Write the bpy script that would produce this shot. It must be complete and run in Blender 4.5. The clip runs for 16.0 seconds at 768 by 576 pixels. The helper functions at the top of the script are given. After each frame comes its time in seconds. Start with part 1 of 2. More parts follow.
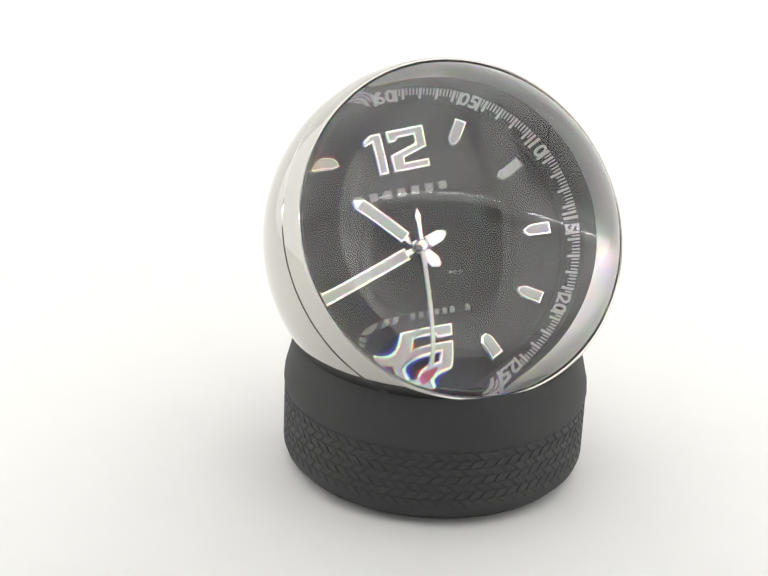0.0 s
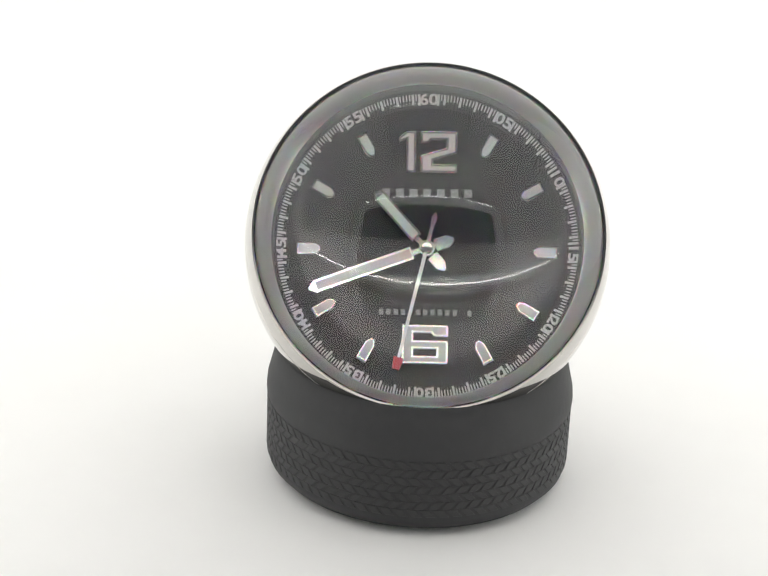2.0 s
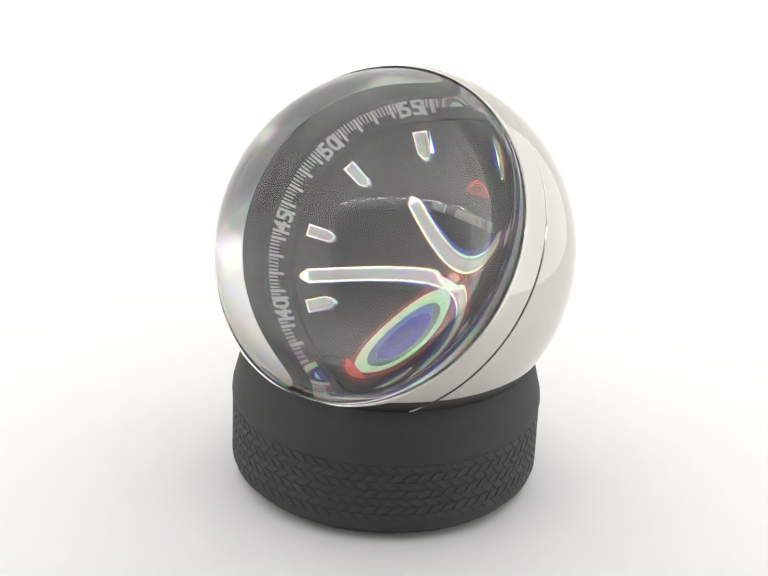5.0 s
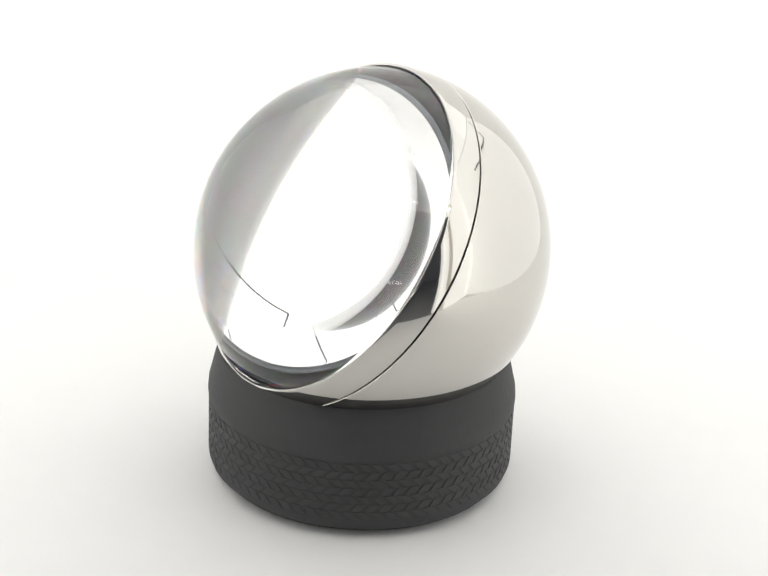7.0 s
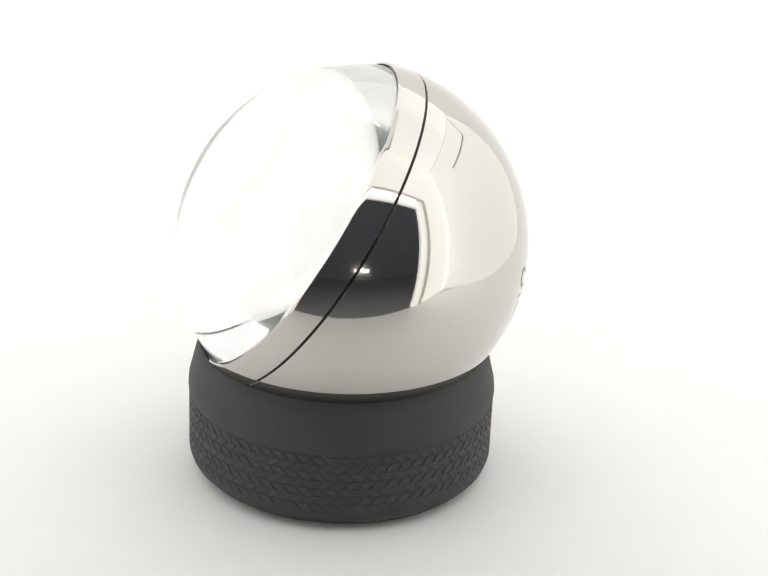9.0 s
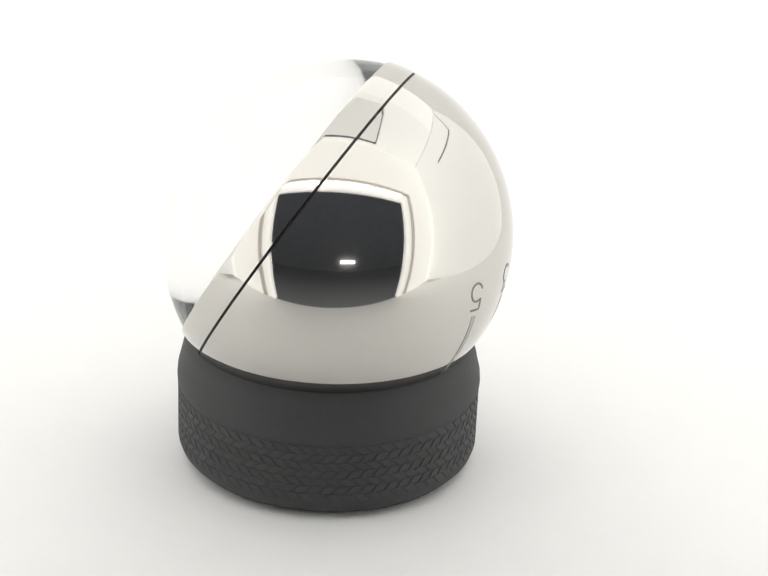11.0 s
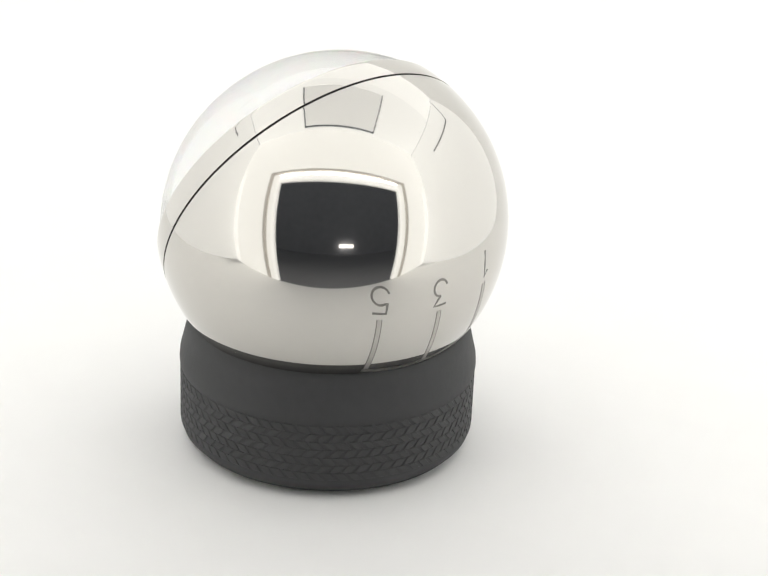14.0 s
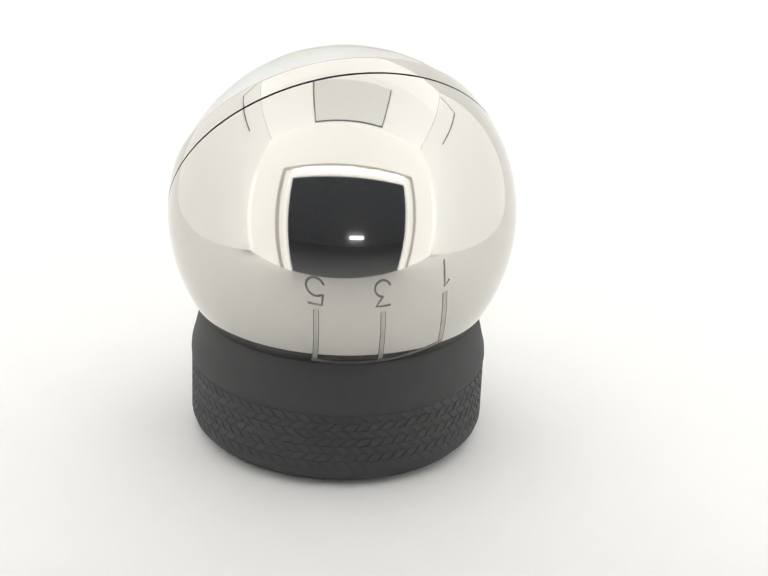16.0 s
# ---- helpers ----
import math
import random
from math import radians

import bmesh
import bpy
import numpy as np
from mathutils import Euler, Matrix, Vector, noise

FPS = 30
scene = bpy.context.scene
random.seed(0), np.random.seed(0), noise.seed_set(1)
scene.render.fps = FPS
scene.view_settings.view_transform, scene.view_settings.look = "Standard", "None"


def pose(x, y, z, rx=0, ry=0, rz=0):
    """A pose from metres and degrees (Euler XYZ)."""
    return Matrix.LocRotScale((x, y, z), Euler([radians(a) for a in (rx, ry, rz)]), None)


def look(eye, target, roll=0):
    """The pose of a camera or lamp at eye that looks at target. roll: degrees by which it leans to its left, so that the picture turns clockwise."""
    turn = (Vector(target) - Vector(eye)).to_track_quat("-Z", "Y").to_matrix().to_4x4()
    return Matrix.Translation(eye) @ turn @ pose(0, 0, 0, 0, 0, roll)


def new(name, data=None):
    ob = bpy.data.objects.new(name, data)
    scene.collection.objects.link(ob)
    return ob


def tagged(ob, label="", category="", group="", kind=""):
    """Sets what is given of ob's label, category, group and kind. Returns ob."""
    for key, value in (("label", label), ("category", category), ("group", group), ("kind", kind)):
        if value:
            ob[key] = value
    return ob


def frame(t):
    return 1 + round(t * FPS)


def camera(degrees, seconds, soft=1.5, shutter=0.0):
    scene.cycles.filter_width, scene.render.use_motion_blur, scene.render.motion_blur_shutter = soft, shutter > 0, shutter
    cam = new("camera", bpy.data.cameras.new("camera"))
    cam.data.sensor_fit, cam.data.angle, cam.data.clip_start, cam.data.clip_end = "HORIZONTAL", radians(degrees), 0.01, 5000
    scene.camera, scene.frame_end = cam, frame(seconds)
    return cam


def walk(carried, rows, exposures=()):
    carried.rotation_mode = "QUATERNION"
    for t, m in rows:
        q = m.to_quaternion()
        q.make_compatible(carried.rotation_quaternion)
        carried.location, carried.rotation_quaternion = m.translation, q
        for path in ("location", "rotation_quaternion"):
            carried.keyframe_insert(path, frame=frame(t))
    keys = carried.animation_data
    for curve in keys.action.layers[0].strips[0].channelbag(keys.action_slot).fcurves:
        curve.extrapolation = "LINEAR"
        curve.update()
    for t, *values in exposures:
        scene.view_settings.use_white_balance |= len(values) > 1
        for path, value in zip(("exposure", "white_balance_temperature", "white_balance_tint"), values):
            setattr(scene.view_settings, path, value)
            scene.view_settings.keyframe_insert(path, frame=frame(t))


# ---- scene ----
D = 0.001            # lengths below are written in millimetres

# ---- camera ----
EYE = (0.0, -313.2, 168.7)
PITCH = 22.634
FOV = 24.76
cam = camera(FOV, 16.0, soft=1.35)
aim = (0.0, EYE[1] + 100 * math.cos(radians(PITCH)), EYE[2] - 100 * math.sin(radians(PITCH)))
stand = look([v * D for v in EYE], [v * D for v in aim], roll=2.482)
walk(cam, [(0.0, stand), (16.0, stand)])

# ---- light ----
# emission given to the box's own surfaces in place of lamps outside
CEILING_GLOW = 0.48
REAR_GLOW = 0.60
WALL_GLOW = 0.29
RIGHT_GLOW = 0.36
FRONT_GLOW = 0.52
LED_GLOW = 15.0
world = bpy.data.worlds.new("dim_room")
world.use_nodes = True
world.node_tree.nodes["Background"].inputs[0].default_value = (0.9, 0.95, 1.0, 1)
world.node_tree.nodes["Background"].inputs[1].default_value = 0.19
scene.world = world
scene.view_settings.exposure = 0.27


# ---- materials ----
def material(name, color, rough=0.5, metal=0.0, grain=0.0, scale=200.0, bump=0.0, coat=0.0, spec=0.5, stretch=(1, 1, 1)):
    """A principled material with noise in colour and roughness at two scales, and fine relief."""
    m = bpy.data.materials.new(name)
    m.use_nodes = True
    nt = m.node_tree
    b = nt.nodes["Principled BSDF"]
    b.inputs["Base Color"].default_value = (*color, 1)
    b.inputs["Roughness"].default_value = rough
    b.inputs["Metallic"].default_value = metal
    b.inputs["Coat Weight"].default_value = coat
    b.inputs["Specular IOR Level"].default_value = spec
    if grain or bump:
        tc = nt.nodes.new("ShaderNodeTexCoord")
        mp = nt.nodes.new("ShaderNodeMapping")
        mp.inputs["Scale"].default_value = stretch
        nt.links.new(tc.outputs["Object"], mp.inputs["Vector"])
        fine = nt.nodes.new("ShaderNodeTexNoise")
        fine.inputs["Scale"].default_value = scale
        fine.inputs["Detail"].default_value = 6
        coarse = nt.nodes.new("ShaderNodeTexNoise")
        coarse.inputs["Scale"].default_value = scale / 9
        coarse.inputs["Detail"].default_value = 3
        for n in (fine, coarse):
            nt.links.new(mp.outputs["Vector"], n.inputs["Vector"])
        both = nt.nodes.new("ShaderNodeMath")
        both.operation = "ADD"
        nt.links.new(fine.outputs["Fac"], both.inputs[0])
        nt.links.new(coarse.outputs["Fac"], both.inputs[1])
        ramp = nt.nodes.new("ShaderNodeMapRange")
        ramp.inputs["From Min"].default_value = 0.6
        ramp.inputs["From Max"].default_value = 1.4
        nt.links.new(both.outputs[0], ramp.inputs["Value"])
        if grain:
            mix = nt.nodes.new("ShaderNodeMix")
            mix.data_type = "RGBA"
            mix.inputs["A"].default_value = (*[c * (1 - grain) for c in color], 1)
            mix.inputs["B"].default_value = (*[min(1, c * (1 + grain)) for c in color], 1)
            nt.links.new(ramp.outputs["Result"], mix.inputs["Factor"])
            nt.links.new(mix.outputs["Result"], b.inputs["Base Color"])
            r = nt.nodes.new("ShaderNodeMapRange")
            r.inputs["To Min"].default_value = rough * (1 - grain)
            r.inputs["To Max"].default_value = min(1, rough * (1 + grain))
            nt.links.new(ramp.outputs["Result"], r.inputs["Value"])
            nt.links.new(r.outputs["Result"], b.inputs["Roughness"])
        if bump:
            bp = nt.nodes.new("ShaderNodeBump")
            bp.inputs["Strength"].default_value = bump
            bp.inputs["Distance"].default_value = 0.0004
            nt.links.new(fine.outputs["Fac"], bp.inputs["Height"])
            nt.links.new(bp.outputs["Normal"], b.inputs["Normal"])
    return m


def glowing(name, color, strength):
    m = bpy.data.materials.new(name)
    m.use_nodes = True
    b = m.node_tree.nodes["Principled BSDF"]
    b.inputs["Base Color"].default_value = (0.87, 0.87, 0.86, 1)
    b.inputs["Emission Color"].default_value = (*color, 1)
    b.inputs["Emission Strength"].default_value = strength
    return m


PAPER = material("white_paper", (0.874, 0.870, 0.856), 0.75, grain=0.015, scale=60, bump=0.05)
TRIM = material("cream_trim", (0.70, 0.66, 0.61), 0.6, grain=0.03, scale=100)
SEAM_THREAD = material("seam_thread", (0.10, 0.10, 0.10), 0.8, grain=0.03, scale=150)
# wall fabric glows by itself to light the box; nothing shines through it
GLOW_FABRIC = glowing("glow_fabric", (1.0, 1.0, 1.0), WALL_GLOW)
RIGHT_GLOW_FABRIC = glowing("glow_fabric_right", (1.0, 1.0, 1.0), RIGHT_GLOW)
REAR_GLOW_PANEL = glowing("rear_glow_panel", (1.0, 1.0, 1.0), REAR_GLOW)
FRONT_GLOW_FABRIC = glowing("front_glow_fabric", (1.0, 0.985, 0.95), FRONT_GLOW)
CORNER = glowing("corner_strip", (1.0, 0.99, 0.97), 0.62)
# glow added to the ceiling to light the box, halved on the flap
GLOW_CEILING = glowing("glow_ceiling", (1.0, 1.0, 1.0), CEILING_GLOW)
FLAP = glowing("glow_flap", (0.985, 0.985, 1.0), CEILING_GLOW * 0.5)
LED = glowing("led_strip", (1.0, 0.98, 0.95), LED_GLOW)
ROOM_LAMP = glowing("room_lamp", (1.0, 0.98, 0.95), 2.6)
DARK_WALL = material("dark_wall", (0.40, 0.40, 0.42), 0.8, grain=0.1, scale=8)
TABLE = material("table_laminate", (0.24, 0.24, 0.25), 0.95, grain=0.05, scale=20)
CHROME = material("polished_steel", (0.585, 0.570, 0.538), 0.045, 1.0, grain=0.015, scale=60)
RING = material("satin_ring", (0.62, 0.62, 0.615), 0.30, 1.0, grain=0.03, scale=300)
FROST = material("ground_edge", (0.58, 0.62, 0.66), 0.7, grain=0.05, scale=900)
DIM_PRINT = material("dim_print", (0.28, 0.28, 0.28), 0.5)
GROOVE = material("groove_black", (0.012, 0.012, 0.012), 0.6)
# greys laid on the steel; the darker one puts the cuts' shade into colour
SLOT = material("slot_grey", (0.50, 0.485, 0.46), 0.3, 1.0, grain=0.06, scale=1500)
ENGRAVED = material("engraved_grey", (0.25, 0.242, 0.225), 0.45, 0.7, grain=0.1, scale=1500)
RUBBER = material("black_rubber", (0.055, 0.0555, 0.057), 0.68, grain=0.10, scale=500, bump=0.2, spec=0.3)
TREAD = material("tread_rubber", (0.055, 0.0555, 0.057), 0.62, grain=0.12, scale=800, bump=0.15, spec=0.32)
DIAL = material("anthracite_dial", (0.019, 0.019, 0.021), 0.5, grain=0.04, scale=60, spec=0.3)
TRACK = material("grey_print", (0.60, 0.60, 0.60), 0.5)
SILVER = material("polished_silver", (0.80, 0.79, 0.77), 0.12, 1.0, grain=0.03, scale=1500)
LUME = material("pale_lume", (0.66, 0.67, 0.65), 0.55, grain=0.04, scale=2500, bump=0.05)
RED = material("red_lacquer", (0.60, 0.03, 0.04), 0.3)
WHITE = material("white_lacquer", (0.92, 0.92, 0.90), 0.35)

def dispersive(name, iors):
    """Clear acrylic whose index rises from red to blue: one refraction for each colour under a common gloss."""
    m = bpy.data.materials.new(name)
    m.use_nodes = True
    nt = m.node_tree
    nt.nodes.remove(nt.nodes["Principled BSDF"])
    total = None
    k, w = 0.4, 0.6          # shares of the spread colours and of the plain middle
    bands = ((k, 0, 0, 1), iors[0]), ((0, k, 0, 1), iors[1]), ((0, 0, k, 1), iors[2]), ((w, w, w, 1), iors[1])
    for color, ior in bands:
        g = nt.nodes.new("ShaderNodeBsdfRefraction")
        g.inputs["Color"].default_value = color
        g.inputs["Roughness"].default_value = 0.0
        g.inputs["IOR"].default_value = ior
        if total is None:
            total = g.outputs[0]
        else:
            both = nt.nodes.new("ShaderNodeAddShader")
            nt.links.new(total, both.inputs[0])
            nt.links.new(g.outputs[0], both.inputs[1])
            total = both.outputs[0]
    gloss = nt.nodes.new("ShaderNodeBsdfGlossy")
    gloss.inputs["Color"].default_value = (1, 1, 1, 1)
    gloss.inputs["Roughness"].default_value = 0.0
    fresnel = nt.nodes.new("ShaderNodeFresnel")
    fresnel.inputs["IOR"].default_value = iors[1]
    mix = nt.nodes.new("ShaderNodeMixShader")
    nt.links.new(fresnel.outputs[0], mix.inputs[0])
    nt.links.new(total, mix.inputs[1])
    nt.links.new(gloss.outputs[0], mix.inputs[2])
    nt.links.new(mix.outputs[0], nt.nodes["Material Output"].inputs["Surface"])
    return m


UNDERSIDE = dispersive("acrylic_underside", (1.494, 1.501, 1.510))
GLASS = bpy.data.materials.new("clear_acrylic")
GLASS.use_nodes = True
_g = GLASS.node_tree.nodes["Principled BSDF"]
_g.inputs["Base Color"].default_value = (1, 1, 1, 1)
_g.inputs["Roughness"].default_value = 0.0
_g.inputs["IOR"].default_value = 1.501
_g.inputs["Transmission Weight"].default_value = 1.0


# ---- mesh helpers ----
def mesh_of(name, bm, mat, smooth=True, angle=35):
    """A mesh in metres from a bmesh in millimetres."""
    for v in bm.verts:
        v.co *= D
    bmesh.ops.recalc_face_normals(bm, faces=bm.faces)
    if smooth:
        for f in bm.faces:
            f.smooth = True
        for e in bm.edges:
            if len(e.link_faces) == 2 and e.calc_face_angle(0) > radians(angle):
                e.smooth = False
    me = bpy.data.meshes.new(name)
    bm.to_mesh(me)
    bm.free()
    me.materials.append(mat)
    return me


def part(name, bm, mat, parent=None, label="", smooth=True, angle=35):
    """Links a bmesh as one mesh object, under its thing or part where one is given."""
    ob = new(name, mesh_of(name, bm, mat, smooth, angle))
    if parent:
        ob.parent = parent
    if label:
        tagged(ob, label)
    return ob


def box(bm, x0, x1, y0, y1, z0, z1, m=None):
    vs = [bm.verts.new((x, y, z)) for z in (z0, z1) for y in (y0, y1) for x in (x0, x1)]
    for f in ((0, 2, 3, 1), (4, 5, 7, 6), (0, 1, 5, 4), (2, 6, 7, 3), (0, 4, 6, 2), (1, 3, 7, 5)):
        bm.faces.new([vs[i] for i in f])
    if m:
        bmesh.ops.transform(bm, matrix=m, verts=vs)
    return vs


def lathe(bm, profile, n=128, closed=False):
    """Turns a profile of (radius, height) round the z axis."""
    rings = []
    for r, z in profile:
        if r < 1e-6:
            rings.append([bm.verts.new((0, 0, z))])
        else:
            rings.append([bm.verts.new((r * math.cos(2 * math.pi * i / n), r * math.sin(2 * math.pi * i / n), z)) for i in range(n)])
    pairs = list(zip(rings, rings[1:])) + ([(rings[-1], rings[0])] if closed else [])
    for a, b in pairs:
        for i in range(n):
            j = (i + 1) % n
            if len(a) == 1 and len(b) == 1:
                continue
            if len(a) == 1:
                bm.faces.new((a[0], b[j], b[i]))
            elif len(b) == 1:
                bm.faces.new((a[i], a[j], b[0]))
            else:
                bm.faces.new((a[i], a[j], b[j], b[i]))
    return bm


def prism(bm, outline, z0, z1, bevel=0.0, m=None):
    """A flat plate with the given outline and a chamfered top edge."""
    cx = sum(p[0] for p in outline) / len(outline)
    cy = sum(p[1] for p in outline) / len(outline)
    def ring(z, inset):
        vs = []
        for x, y in outline:
            d = math.hypot(x - cx, y - cy) or 1
            k = max(0, 1 - inset / d)
            vs.append(bm.verts.new((cx + (x - cx) * k, cy + (y - cy) * k, z)))
        return vs
    rings = [ring(z0, 0), ring(z1 - bevel, 0)] + ([ring(z1, bevel)] if bevel else [])
    n = len(outline)
    for a, b in zip(rings, rings[1:]):
        for i in range(n):
            bm.faces.new((a[i], a[(i + 1) % n], b[(i + 1) % n], b[i]))
    bm.faces.new(rings[0][::-1])
    bm.faces.new(rings[-1])
    if m:
        bmesh.ops.transform(bm, matrix=m, verts=[v for r in rings for v in r])
    return bm


def from_curve(curve):
    """The mesh data of a curve or text, in its own units."""
    ob = bpy.data.objects.new("shape", curve)
    scene.collection.objects.link(ob)
    me = bpy.data.meshes.new_from_object(ob.evaluated_get(bpy.context.evaluated_depsgraph_get()))
    bpy.data.objects.remove(ob)
    bm = bmesh.new()
    bm.from_mesh(me)
    bpy.data.meshes.remove(me)
    return bm


def text_bm(body, height, thick, m):
    """Raised lettering in the built-in font, in millimetres, its middle at the origin of m."""
    c = bpy.data.curves.new("text", "FONT")
    c.body, c.size, c.extrude = body, height / 0.72, thick / 2
    c.offset = height * 0.035
    c.align_x, c.align_y, c.resolution_u = "CENTER", "CENTER", 3
    bm = from_curve(c)
    bmesh.ops.transform(bm, matrix=m, verts=bm.verts)
    return bm


def outline_bm(loops, thick, bevel, shrink, m):
    """A plate from outlines with holes."""
    c = bpy.data.curves.new("plate", "CURVE")
    c.dimensions, c.fill_mode = "2D", "BOTH"
    c.extrude, c.bevel_depth, c.offset, c.bevel_resolution = thick / 2, bevel, -bevel - shrink, 1
    for loop in loops:
        s = c.splines.new("POLY")
        s.points.add(len(loop) - 1)
        for p, (x, y) in zip(s.points, loop):
            p.co = (x, y, 0, 1)
        s.use_cyclic_u = True
    bm = from_curve(c)
    bmesh.ops.transform(bm, matrix=m, verts=bm.verts)
    return bm


# ---- the light box ----
BOX_X, BACK_Y, TOP_Z = 200.0, 260.0, 262.0
REAR_Y = 110.0                         # the brighter rear part of the ceiling begins here
FRONT_Y = -125.0                       # foot of the leaning front
LEAN = math.atan2(40, 140)


def build_sweep():
    """White sheet: flat floor that curves up into the back wall."""
    prof = [(FRONT_Y, 0.0), (-60, 0.0), (0, 0.0), (60, 0.0), (120, 0.0)]
    for i in range(1, 13):
        a = math.pi / 2 * i / 12
        prof.append((120 + 138 * math.sin(a), 138 - 138 * math.cos(a)))
    prof.append((258, TOP_Z))
    bm = bmesh.new()
    xs = np.linspace(-BOX_X + 0.5, BOX_X - 0.5, 9)
    grid = [[bm.verts.new((x, y, z)) for x in xs] for y, z in prof]
    for a, b in zip(grid, grid[1:]):
        for k in range(8):
            bm.faces.new((a[k], a[k + 1], b[k + 1], b[k]))
    low = [bm.verts.new((x, y, -1.5)) for y in (FRONT_Y, 258) for x in (xs[0], xs[-1])]
    bm.faces.new((low[0], low[2], low[3], low[1]))
    bm.faces.new((grid[0][0], low[0], low[1], grid[0][-1]))
    return tagged(part("backdrop", bm, PAPER), "seamless white paper sweep of a photo light box", "backdrop", kind="structure")


def build_box():
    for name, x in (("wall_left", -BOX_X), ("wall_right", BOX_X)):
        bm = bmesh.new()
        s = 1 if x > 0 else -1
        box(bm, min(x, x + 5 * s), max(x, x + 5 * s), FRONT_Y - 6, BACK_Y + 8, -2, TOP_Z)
        # the right wall glows more, for stronger light on that side
        tagged(part(name, bm, RIGHT_GLOW_FABRIC if s > 0 else GLOW_FABRIC, smooth=False), "white fabric wall with an added glow of its own", "wall", kind="structure")
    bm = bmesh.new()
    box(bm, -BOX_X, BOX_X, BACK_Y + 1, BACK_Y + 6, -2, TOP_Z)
    tagged(part("wall_back", bm, GLOW_FABRIC, smooth=False), "white fabric back wall of the photo light box", "wall", kind="structure")
    # dark stitched seams high on the side walls
    for s in (-1, 1):
        bm = bmesh.new()
        x = s * (BOX_X - 0.6)
        for (y0, z0), (y1, z1) in (((22, 206), (172, 204)), ((172, 204), (226, 256))):
            d = Vector((0, y1 - y0, z1 - z0)).normalized() * 1.5
            n = Vector((0, -d.z, d.y))
            a, b = Vector((x, y0, z0)), Vector((x, y1, z1))
            bm.faces.new([bm.verts.new(v) for v in (a + n, b + n, b - n, a - n)])
        tagged(part("wall_seam", bm, SEAM_THREAD, smooth=False), "dark stitched seam on the fabric wall", "seam", kind="structure")
    # ceiling: white cloth with an added glow, round a flap that glows less
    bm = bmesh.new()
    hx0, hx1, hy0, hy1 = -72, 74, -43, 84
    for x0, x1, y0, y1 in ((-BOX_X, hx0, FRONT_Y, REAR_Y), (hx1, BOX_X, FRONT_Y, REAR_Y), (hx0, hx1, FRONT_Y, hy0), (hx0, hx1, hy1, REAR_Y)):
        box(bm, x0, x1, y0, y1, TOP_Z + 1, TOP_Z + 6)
    tagged(part("ceiling", bm, GLOW_CEILING, smooth=False), "white ceiling of the light box with an added glow", "ceiling", kind="structure")
    # rear ceiling glow, an added source that brightens backdrop and ball edges
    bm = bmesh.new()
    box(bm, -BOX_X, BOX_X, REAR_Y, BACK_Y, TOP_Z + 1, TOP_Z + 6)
    tagged(part("ceiling_rear_glow", bm, REAR_GLOW_PANEL, smooth=False), "added glowing panel at the rear of the ceiling", "light panel", kind="structure")
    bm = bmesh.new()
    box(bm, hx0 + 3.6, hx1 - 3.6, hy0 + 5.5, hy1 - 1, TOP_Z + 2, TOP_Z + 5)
    tagged(part("ceiling_flap", bm, FLAP, smooth=False), "fabric flap closing the light box ceiling, with a weaker added glow", "flap", kind="structure")
    # leaning front with its opening; the panel is drawn upright, then leant inwards
    ox0, ox1, oz = -80, 90, 139
    lean = Matrix.Translation((0, FRONT_Y, 0)) @ Matrix.Rotation(-LEAN, 4, "X")
    top = (TOP_Z + 1) / math.cos(LEAN)
    # the front panel is no lamp; its glow brightens its mirror image in the ball
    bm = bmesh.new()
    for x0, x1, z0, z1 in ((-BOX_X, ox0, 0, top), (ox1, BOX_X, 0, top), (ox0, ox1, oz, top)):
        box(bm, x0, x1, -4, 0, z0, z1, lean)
    tagged(part("wall_front", bm, FRONT_GLOW_FABRIC, smooth=False), "white front panel with a square camera opening and an added glow", "wall", kind="structure")
    bm = bmesh.new()
    for x0, x1, z0, z1 in ((ox0 - 20, ox0 - 14, 0.5, oz + 17), (ox1 + 14, ox1 + 20, 0.5, oz + 17), (ox0 - 14, ox1 + 14, oz + 13, oz + 17)):
        box(bm, x0, x1, 0.3, 2.5, z0, z1, lean)
    tagged(part("opening_trim", bm, TRIM, smooth=False), "cream fabric trim round the camera opening", "trim", kind="structure")
    bm = bmesh.new()
    for x0, x1, z0, z1 in ((ox0, ox1, oz + 9.7, oz + 10.2),):
        box(bm, x0, x1, 0.3, 0.85, z0, z1, lean)
    tagged(part("led_strip", bm, LED, smooth=False), "bright white light strip over the camera opening", "light strip", kind="structure")
    # glowing strips added to give the ball bright edges at opening and corners
    bm = bmesh.new()
    for x0, x1, z0, z1 in ((-BOX_X + 4, -BOX_X + 18, 0.5, 170), (BOX_X - 18, BOX_X - 4, 0.5, 170), (ox0 - 5.5, ox0, 0.5, oz + 6), (ox1, ox1 + 5.5, 0.5, oz + 6), (ox0, ox1, oz + 0.8, oz + 5.5)):
        box(bm, x0, x1, 0.3, 1.2, z0, z1, lean)
    tagged(part("glow_strip", bm, CORNER, smooth=False), "added glowing white strips at opening and front corners", "light strip", kind="structure")


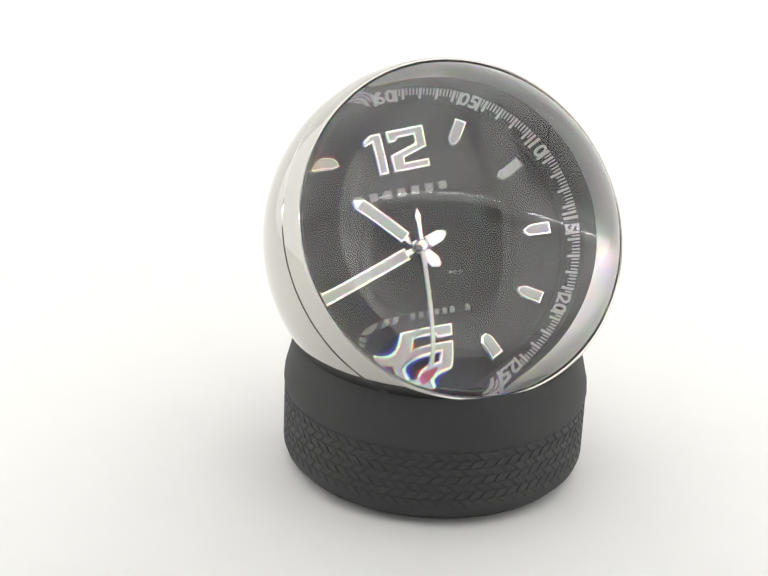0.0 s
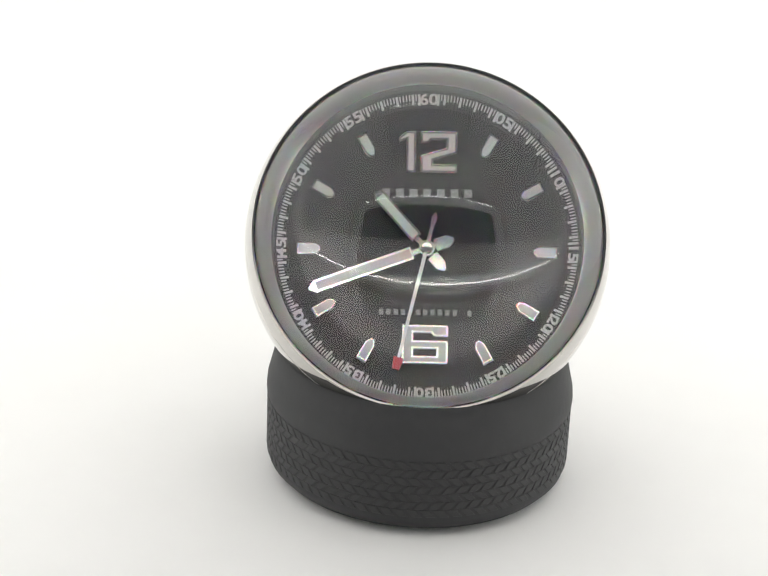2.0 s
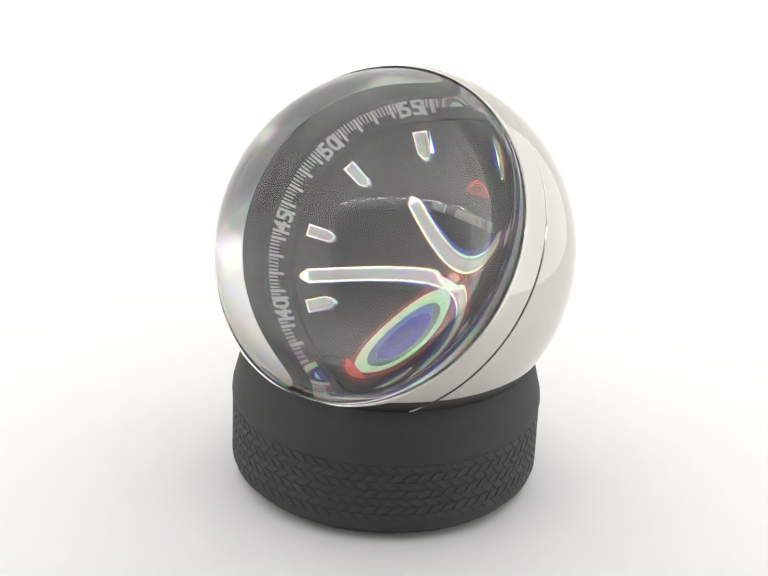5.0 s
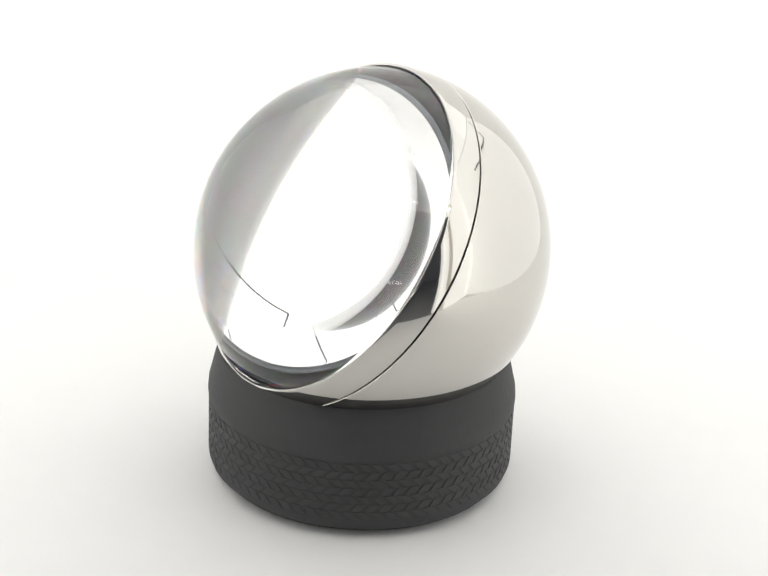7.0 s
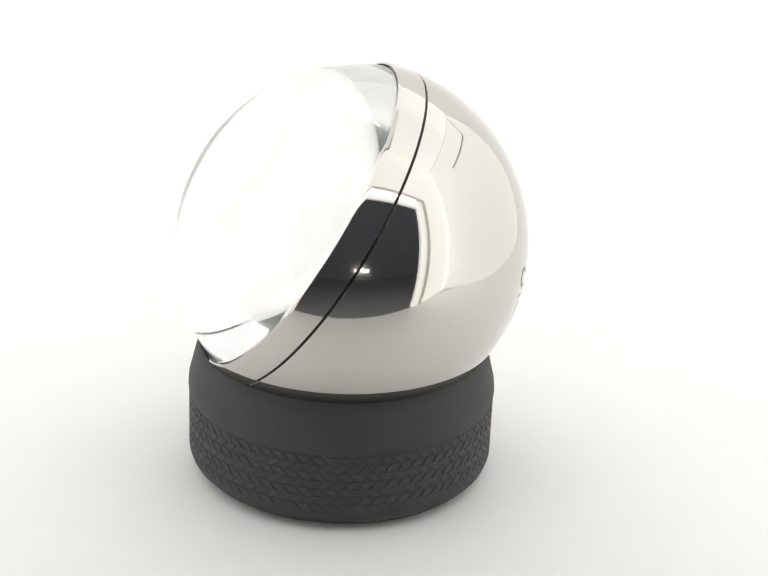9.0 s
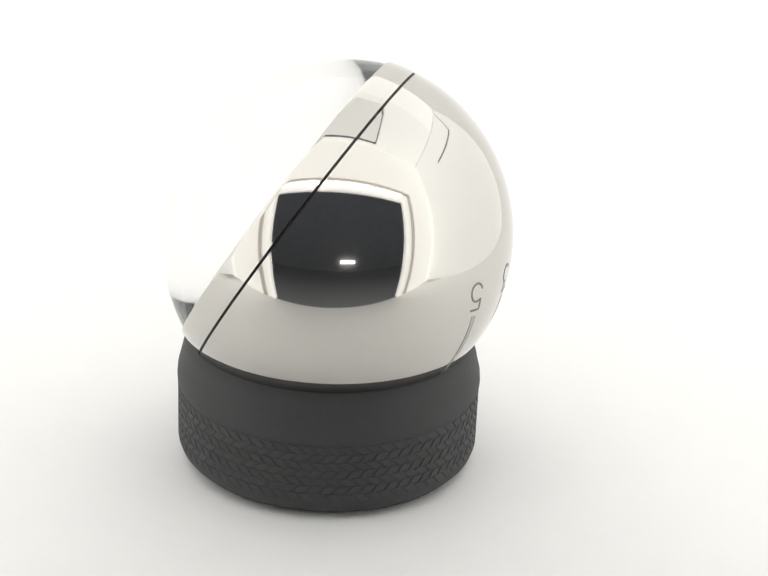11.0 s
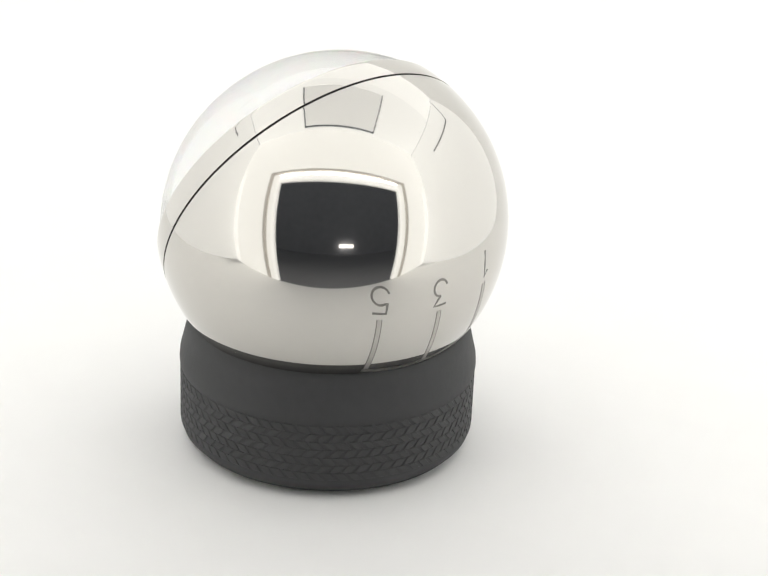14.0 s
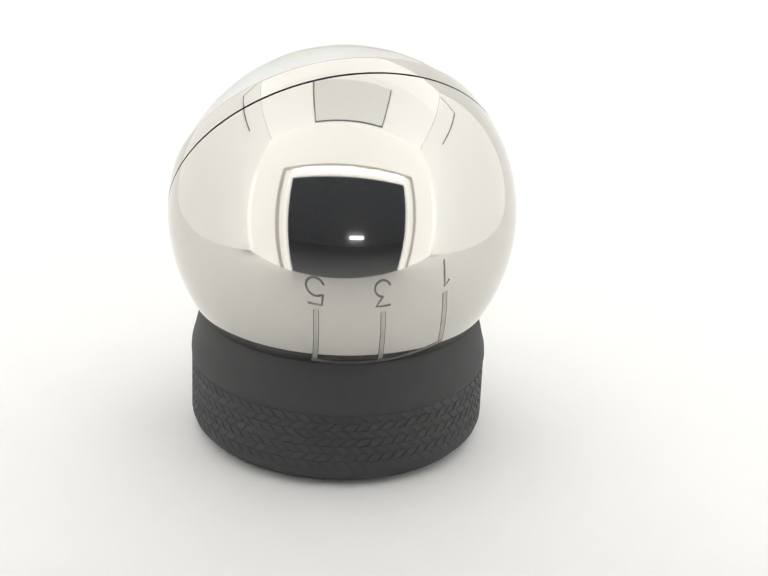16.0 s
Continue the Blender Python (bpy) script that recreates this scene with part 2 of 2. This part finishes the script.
def build_room():
    """What lies outside the opening: a dim room."""
    bm = bmesh.new()
    box(bm, -4500, 4500, -1615, 1200, -30, -4)
    tagged(part("table_top", bm, TABLE, smooth=False), "dull grey table top under the light box", "table", kind="structure")
    bm = bmesh.new()
    box(bm, -4500, 4500, -1680, -1620, -900, 3600)
    tagged(part("room_wall", bm, DARK_WALL, smooth=False), "dim grey wall of the room behind", "wall", kind="structure")
    bm = bmesh.new()
    box(bm, 175, 282, -1618, -1570, 120, 176)
    box(bm, 282, 312, -1612, -1575, 134, 178)
    box(bm, 312, 420, -1618, -1570, 118, 172)
    tagged(part("strip_light", bm, ROOM_LAMP, smooth=False), "small bright strip light on the dim room wall", "lamp")


# ---- the clock ----
R = 35.0                # ball
CZ = 46.99              # its centre over the floor
SEAM, RIM = 6.1, 11.3   # heights of the seam and of the glass edge along the dial's axis
TILT = 32.384           # the dial's axis over the horizon
DIAL_Z = -2.62
GLASS_Z = 9.7            # the flat underside of the crystal
APEX = 32.5              # its top
EDGE = 11.1              # where its ground edge ends and the dome begins
DIAL_SIZE, DIAL_UP, DIAL_Y = 0.9625, 0.77, 0.64
FLANGE = (17.87, -1.84), (20.26, -1.27), (21.70, 0.45)   # radius and height of its steps, in the dial's space


def clock_root():
    root = new("table_clock")
    return tagged(root, "polished steel ball clock with black dial on a rubber tyre", "clock")


def build_tyre(root):
    prof = [(0, 9.5), (17, 10.2), (24.6, 21.75), (26.6, 24.1), (27.6, 25.45), (28.15, 26.17), (28.45, 25.9), (29.1, 23.7), (29.75, 21.0), (30.2, 19.3), (30.36, 17.4), (30.25, 16.4),
            (30.05, 16.0), (30.05, 9), (30.05, 4.4), (30.15, 4.0), (29.65, 2.6), (28.2, 1.05), (26.3, 0.15), (25.6, 0), (0, 0)]
    bm = bmesh.new()
    lathe(bm, prof, 144)
    tyre = part("tyre", bm, RUBBER, root, "matt black rubber tyre with a blocked tread", angle=50)
    # tread blocks lean row by row in turn; the upper four rows are pieces of their own
    rows, count = 7, 75
    pitch = 11.6 / rows
    rest = bmesh.new()
    for row in range(rows):
        lean = 0.62 if row % 2 else -0.62
        own_mesh = row >= 3

        def block(bm, m=None):
            w, h = 0.96, pitch * 0.475
            vs = []
            for x, k in ((-0.2, 1.0), (0.12, 0.97), (0.21, 0.80)):
                for y, z in ((-w * k - lean, -h * k), (w * k - lean, -h * k), (w * k + lean, h * k), (-w * k + lean, h * k)):
                    vs.append(bm.verts.new((x, y, z)))
            faces = [(3, 2, 1, 0), (8, 9, 10, 11)]
            for o in (0, 4):
                faces += [(o + i, o + (i + 1) % 4, o + 4 + (i + 1) % 4, o + 4 + i) for i in range(4)]
            for f in faces:
                bm.faces.new([vs[i] for i in f])
            if m:
                for v in vs:
                    v.co = m @ v.co

        if own_mesh:
            bm = bmesh.new()
            block(bm)
            me = mesh_of("tread_block", bm, TREAD, smooth=False)
        for i in range(count):
            a = 360 / count * (i + (0.5 if row % 2 else 0))
            z = 4.35 + pitch * (row + 0.5)
            x, y = 30.0 * math.cos(radians(a)), 30.0 * math.sin(radians(a))
            if own_mesh:
                ob = new("tread_block", me)
                ob.parent = tyre
                ob.matrix_basis = pose(x * D, y * D, z * D, 0, 0, a)
            else:
                block(rest, pose(x, y, z, 0, 0, a))
    tagged(part("lower_tread", rest, TREAD, tyre, smooth=False), kind="stuff")
    return tyre


def build_ball(root):
    """The ball's parts, all in the frame of the dial: z along its axis, y to twelve o'clock."""
    # dial axis towards -y of the clock, raised by TILT
    n = Vector((0, -math.cos(radians(TILT)), math.sin(radians(TILT))))
    up = Vector((0, math.sin(radians(TILT)), math.cos(radians(TILT))))
    right = up.cross(n)
    face = Matrix((right, up, n)).transposed().to_4x4()
    face.translation = (0, 0, CZ * D)

    def own(ob):
        ob.matrix_basis = face @ ob.matrix_basis
        return ob

    # body with a groove below the bezel
    bm = bmesh.new()
    lat = [(R * math.cos(radians(a)), R * math.sin(radians(a))) for a in np.linspace(-90, math.degrees(math.asin((SEAM - 0.26) / R)), 84)]
    lat[0] = (0, -R)
    rs = lat[-1][0]
    lathe(bm, lat + [(rs - 0.1, SEAM - 0.2), (rs - 1.2, SEAM - 0.2), (rs - 3, SEAM - 0.2), (rs - 3, SEAM - 2)], 160)
    own(part("ball_body", bm, CHROME, root, "mirror-polished steel ball case"))
    bm = bmesh.new()
    lathe(bm, [(rs - 0.35, SEAM - 0.4), (rs - 0.35, SEAM + 0.4)], 160)
    own(part("seam", bm, GROOVE, root, "thin black seam below the bezel"))
    # bezel ring, down inside to the dial
    bm = bmesh.new()
    band = [(R * math.cos(radians(a)), R * math.sin(radians(a))) for a in np.linspace(math.degrees(math.asin((SEAM + 0.26) / R)), math.degrees(math.asin(RIM / R)), 12)]
    rim = band[-1][0]
    lathe(bm, [(rs - 3, SEAM + 0.2), (rs - 0.5, SEAM + 0.2)] + band + [(rim - 0.12, RIM + 0.18), (rim - 0.42, RIM + 0.12), (rim - 0.5, RIM - 0.3), (rim - 0.5, GLASS_Z - 0.2)], 160)
    own(part("bezel", bm, CHROME, root, "polished steel bezel"))
    # satin ring sloping up from the dial's flange to the glass
    bm = bmesh.new()
    fr, fz = FLANGE[2][0] * DIAL_SIZE, FLANGE[2][1] * DIAL_SIZE + DIAL_UP
    lathe(bm, [(fr - 0.1, fz - 0.3), (fr - 0.1, fz + 0.1), (fr + 0.15, fz + 0.2), (27.0, fz + 4.2), (rim - 0.6, GLASS_Z - 0.15), (rim - 0.52, GLASS_Z)], 160)
    for v in bm.verts:
        v.co.y += DIAL_Y * max(0.0, min(1.0, 1 - (v.co.z - fz) / (GLASS_Z - 0.2 - fz)))
    own(part("inner_ring", bm, RING, root, "satin steel ring sloping up to the crystal"))
    # glass: a flat-bottomed cap, flatter than the ball
    rg = rim - 0.55
    rise = APEX - EDGE
    rd = (rg * rg + rise * rise) / (2 * rise)
    cd = APEX - rd
    a0 = math.asin((EDGE - cd) / rd)
    cap = [(rd * math.cos(a), cd + rd * math.sin(a)) for a in np.linspace(a0, math.pi / 2, 60)]
    cap[-1] = (0, cd + rd)
    bm = bmesh.new()
    lathe(bm, [(0, GLASS_Z), (rg * 0.5, GLASS_Z), (rg - 0.15, GLASS_Z), (rg, GLASS_Z + 0.15)] + cap, 192)
    glass = own(part("glass_dome", bm, GLASS, root, "thick clear domed crystal"))
    glass.visible_shadow = False
    glass.data.materials.append(FROST)
    glass.data.materials.append(UNDERSIDE)
    for f in glass.data.polygons:
        c = f.center / D
        if math.hypot(c.x, c.y) > rg - 0.3 and c.z < EDGE:
            f.material_index = 1
        elif c.z < GLASS_Z + 0.02:
            f.material_index = 2
    build_dial(root, own)
    build_engraving(root, own)


TWELVE = [[(-4.7, 2.3), (-3.5, 3.3), (-1.9, 3.3), (-1.9, -3.3), (-3.5, -3.3), (-3.5, 1.9), (-4.7, 1.4)],
          [(-1.2, 3.3), (4.7, 3.3), (4.7, -0.2), (0.9, -1.3), (0.9, -1.9), (4.7, -1.9), (4.7, -3.3), (-1.2, -3.3), (-1.2, -0.5), (2.9, 0.7), (2.9, 1.9), (0.5, 1.9), (0.1, 1.4), (-1.2, 1.4)]]
SIX = [[(-3.9, 3.3), (3.7, 3.3), (3.9, 3.0), (3.9, 1.3), (1.5, 1.3), (1.0, 1.9), (-1.9, 1.9), (-1.9, 0.7), (3.6, 0.7), (3.9, 0.4), (3.9, -3.0), (3.6, -3.3), (-3.6, -3.3), (-3.9, -3.0)],
       [(-1.9, -0.8), (1.9, -0.8), (1.9, -1.9), (-1.9, -1.9)]]
BATON = [(-1.0, 2.0), (1.0, 2.0), (1.0, -1.1), (0.35, -2.0), (-0.35, -2.0), (-1.0, -1.1)]


def build_dial(root, own):
    bm = bmesh.new()
    lathe(bm, [(0, DIAL_Z), (10, DIAL_Z), (15, DIAL_Z), (19.5, DIAL_Z), (19.5, DIAL_Z - 0.8), (0, DIAL_Z - 0.8)], 128)
    dial = part("dial", bm, DIAL, root, "anthracite black dial")
    dial.matrix_basis = pose(0.1 * D, DIAL_Y * D, DIAL_UP * D, 0, 0, 1.3) @ Matrix.Scale(DIAL_SIZE, 4)
    own(dial)

    def on_dial(name, bm, mat, label="", **k):
        return part(name, bm, mat, dial, label, **k)

    bm = bmesh.new()
    lathe(bm, [(FLANGE[0][0] - 0.05, DIAL_Z - 0.2), *FLANGE, (FLANGE[2][0], FLANGE[2][1] - 0.4)], 160)
    on_dial("flange", bm, DIAL, "dark flange round the dial")
    top = DIAL_Z + 0.02
    slope = math.atan2(FLANGE[1][1] - FLANGE[0][1], FLANGE[1][0] - FLANGE[0][0])

    def on_flange(a, along):
        """A frame on the flange at the angle a, so far up its slope, y outwards."""
        return Matrix.Rotation(a - math.pi / 2, 4, "Z") @ Matrix.Translation((0, FLANGE[0][0], FLANGE[0][1])) @ Matrix.Rotation(slope, 4, "X") @ Matrix.Translation((0, along, 0.02))

    for name, loops, y in (("numeral_twelve", TWELVE, 12.48), ("numeral_six", SIX, -12.52)):
        frame_bm = bmesh.new()
        for group in ([[l] for l in loops] if name == "numeral_twelve" else [loops]):
            g = outline_bm(group, 0.7, 0.12, 0.0, Matrix.Translation((0, y, top + 0.3)) @ Matrix.Diagonal((0.79, 0.79, 0.85, 1)))
            me = bpy.data.meshes.new("t")
            g.to_mesh(me)
            g.free()
            frame_bm.from_mesh(me)
            bpy.data.meshes.remove(me)
        num = on_dial(name, frame_bm, SILVER, "applied silver numeral with pale filling", smooth=False)
        fill_bm = bmesh.new()
        for group in ([[l] for l in loops] if name == "numeral_twelve" else [loops]):
            g = outline_bm(group, 0.3, 0.0, 0.38, Matrix.Translation((0, y, top + 0.62)) @ Matrix.Diagonal((0.79, 0.79, 0.85, 1)))
            me = bpy.data.meshes.new("t")
            g.to_mesh(me)
            g.free()
            fill_bm.from_mesh(me)
            bpy.data.meshes.remove(me)
        part("filling", fill_bm, LUME, num, smooth=False)
    # hour batons
    bm = bmesh.new()
    prism(bm, [(x * 0.78, y * 0.82) for x, y in BATON], 0, 0.65, 0.16)
    baton_me = mesh_of("hour_marker", bm, SILVER, smooth=False)
    bm = bmesh.new()
    prism(bm, [(x * 0.52, y * 0.66) for x, y in BATON], 0.55, 0.74, 0.04)
    fill_me = mesh_of("filling", bm, LUME, smooth=False)
    for h in (1, 2, 3, 4, 5, 7, 8, 9, 10, 11):
        a = radians(90 - 30 * h)
        ob = new("hour_marker", baton_me)
        ob.parent = dial
        ob.matrix_basis = pose(15.25 * math.cos(a) * D, 15.25 * math.sin(a) * D, top * D, 0, 0, -30 * h)
        fl = new("filling", fill_me)
        fl.parent = ob
    # minute track: strokes, and figures every five minutes
    ticks = bmesh.new()
    for i in range(300):
        if i % 25 in (0, 1, 2, 23, 24):
            continue
        long = i % 5 == 0
        near = i % 25 in (3, 22)
        s0 = 0.4 if near else (0.6 if long else 1.1)
        w = 0.15 if (long or near) else 0.08
        a = math.pi / 2 - 2 * math.pi * i / 300
        box(ticks, -w, w, s0, 1.95, 0, 0.05, on_flange(a, 0))
    on_dial("minute_track", ticks, TRACK, "fine silver printed minute track", smooth=False)
    for k in range(1, 13):
        a = math.pi / 2 - math.pi / 6 * k
        m = on_flange(a, 1.15) @ Matrix.Diagonal((1.15, 1, 1, 1))
        on_dial("minute_figure", text_bm("%02d" % (5 * k), 1.5, 0.05, m), TRACK, smooth=False)
    # maker's and model's lines as plain bars
    for name, y, w, h, cells in (("upper_line", 7.4, 12.1, 1.0, 7), ("lower_line", -8.0, 12.4, 0.72, 13)):
        bm = bmesh.new()
        step = w / cells
        for i in range(cells):
            if cells == 13 and i in (4, 11):
                continue
            x = -w / 2 + step * (i + 0.5)
            box(bm, x - step * 0.28, x + step * 0.28, y - h / 2, y + h / 2, top, top + 0.08)
        on_dial(name, bm, DIM_PRINT, "row of small silver bars", smooth=False)

    # hands
    def hand(name, angle, bm, mat, z, label):
        ob = part(name, bm, mat, dial, label, smooth=False)
        ob.matrix_basis = pose(0, 0, z * D, 0, 0, -angle)
        return ob

    def sword(length, w, tail):
        bm = bmesh.new()
        prism(bm, [(-w, 1.9), (w, 1.9), (w, length - w), (0.25 * w, length), (-0.25 * w, length), (-w, length - w)], 0, 0.3, 0.1)
        prism(bm, [(-w, -1.1), (-w, -tail + w), (-0.3 * w, -tail), (0.3 * w, -tail), (w, -tail + w), (w, -1.1)], 0, 0.3, 0.1)
        prism(bm, [(-0.36, -1.2), (0.36, -1.2), (0.36, 2.0), (-0.36, 2.0)], 0.03, 0.24)
        lathe(bm, [(0, 0.32), (1.05, 0.32), (1.05, 0), (0, 0)], 24)
        return bm

    hour = hand("hour_hand", 317.9, sword(10.0, 0.82, 3.7), SILVER, -1.9, "broad silver hour hand with pale filling")
    bm = bmesh.new()
    prism(bm, [(-0.52, 2.2), (0.52, 2.2), (0.52, 9.1), (-0.52, 9.1)], 0.27, 0.36, 0.03)
    part("filling", bm, LUME, hour, smooth=False)
    minute = hand("minute_hand", 250.0, sword(16.6, 0.86, 3.8), SILVER, -1.5, "long broad silver minute hand with pale filling")
    bm = bmesh.new()
    prism(bm, [(-0.55, 2.2), (0.55, 2.2), (0.55, 15.5), (-0.55, 15.5)], 0.27, 0.36, 0.03)
    part("filling", bm, LUME, minute, smooth=False)
    bm = bmesh.new()
    prism(bm, [(-0.25, 0.5), (0.25, 0.5), (0.21, 15.4), (-0.21, 15.4)], 0, 0.15, 0.04)
    second = hand("second_hand", 181.4, bm, WHITE, -1.05, "thin white second hand with a red tip")
    bm = bmesh.new()
    prism(bm, [(-0.26, -2.9), (0.26, -2.9), (0.25, -0.5), (-0.25, -0.5)], 0, 0.15)
    prism(bm, [(-0.22, -2.9), (-0.42, -3.9), (0, -4.9), (0.42, -3.9), (0.22, -2.9)], 0, 0.15)
    part("counterweight", bm, SILVER, second, "polished steel counterweight", smooth=False)
    bm = bmesh.new()
    lathe(bm, [(0, 0.44), (0.5, 0.42), (0.72, 0.3), (0.78, 0.2), (0.78, 0), (0, 0)], 32)
    part("boss", bm, SILVER, second, "polished steel hub cap")
    bm = bmesh.new()
    prism(bm, [(-0.7, 15.4), (0.7, 15.4), (0.5, 17.0), (-0.5, 17.0)], 0, 0.17)
    part("tip", bm, RED, second, "red arrow tip", smooth=False)
    MOVING["second_hand"] = second


GEAR_TURN = radians(6)


def on_ball(px, py, lift):
    """A point of the ball's back over the place (px, py) of the gear pattern."""
    x = px * math.cos(GEAR_TURN) + py * math.sin(GEAR_TURN)
    y = -px * math.sin(GEAR_TURN) + py * math.cos(GEAR_TURN)
    r = R + lift
    return Vector((x, y, -math.sqrt(r * r - x * x - y * y)))


def stroke(bm, path, width, lift):
    """A strip of that width along a path on the ball's back."""
    rows = []
    for i, (x, y) in enumerate(path):
        x0, y0 = path[max(0, i - 1)]
        x1, y1 = path[min(len(path) - 1, i + 1)]
        d = math.hypot(x1 - x0, y1 - y0)
        nx, ny = -(y1 - y0) / d * width / 2, (x1 - x0) / d * width / 2
        rows.append([bm.verts.new(on_ball(x + nx * k, y + ny * k, lift)) for k in (-1, 0, 1)])
    for a, b in zip(rows, rows[1:]):
        for k in (0, 1):
            bm.faces.new((a[k], a[k + 1], b[k + 1], b[k]))


def curve_points(cx, cy, rx, ry, a0, a1, n=14):
    return [(cx + rx * math.cos(radians(a)), cy + ry * math.sin(radians(a))) for a in np.linspace(a0, a1, n)]


GLYPHS = {"1": [[(-0.9, 1.5), (0.1, 2.5), (0.1, 0), (0.1, -2.5)]],
          "3": [[(-1.4, 2.4), (0, 2.45), (1.35, 2.4), (0.6, 1.3), (0.0, 0.5)] + curve_points(0, -0.95, 1.5, 1.5, 85, -165)],
          "5": [[(1.4, 2.4), (0, 2.42), (-1.1, 2.4), (-1.2, 1.4), (-1.3, 0.4)] + curve_points(-0.05, -0.85, 1.6, 1.65, 125, -160)]}


def build_engraving(root, own):
    """Gear-shift pattern on the back: three slots, a cross slot and upside-down figures, as grey strips laid on the
    ball.
    """
    slots = [[(x, y) for y in np.linspace(12.1, -1.0, 16)] for x in (-12.4, 0.1, 12.4)]
    slots.append([(x, -1.6) for x in np.linspace(-13, 13, 30)])
    for path in slots:
        bm = bmesh.new()
        stroke(bm, path, 0.95, 0.02)
        slot = own(part("engraved_slot", bm, SLOT, root, "shallow engraved slot"))
        # dark edge strips stand in for the shaded rims of the slot
        bm = bmesh.new()
        ends = path[1][0] - path[0][0], path[1][1] - path[0][1]
        flat = abs(ends[0]) > abs(ends[1])
        for k in (-0.44, 0.44):
            stroke(bm, [(x + (0 if flat else k), y + (k if flat else 0)) for x, y in path], 0.15, 0.045)
        part("slot_edge_shade", bm, ENGRAVED, slot)
    for body, x in (("5", 12.4), ("3", 0.1), ("1", -12.4)):
        bm = bmesh.new()
        for g in GLYPHS[body]:
            stroke(bm, [(x + u, 15.75 - v) for u, v in g], 0.4, 0.04)
        own(part("engraved_figure", bm, ENGRAVED, root, "engraved gear figure"))


MOVING = {}


# the clock's drift on the turntable: seconds, x and y
DRIFT = [(0.0, 11.07, 4.79), (1.0, 9.66, 2.51), (2.0, 7.93, 0.86), (3.0, 5.91, -0.3), (4.0, 3.67, -1.03), (5.0, 1.29, -1.38), (6.0, -1.14, -1.34), (7.0, -3.5, -0.89), (8.0, -5.69, -0.01), (9.0, -7.61, 1.31), (10.0, -9.17, 3.09), (11.0, -10.31, 5.29), (12.0, -10.97, 7.83), (13.0, -11.15, 10.61), (14.0, -10.87, 13.42), (15.0, -10.1, 16.05), (16.0, -9.0, 18.1)]


def motions():
    """The clock turns on a slow turntable and drifts with it; the second hand runs."""
    walk(MOVING["table_clock"], [(t, pose(x * D, y * D, 0, 0, 0, 23.394 - 11.609 * t)) for t, x, y in DRIFT])
    walk(MOVING["second_hand"], [(float(t), pose(0, 0, -1.05 * D, 0, 0, -(181.4 + 6 * t))) for t in range(17)])


build_sweep()
build_box()
build_room()
clock = clock_root()
MOVING["table_clock"] = clock
build_tyre(clock)
build_ball(clock)
motions()
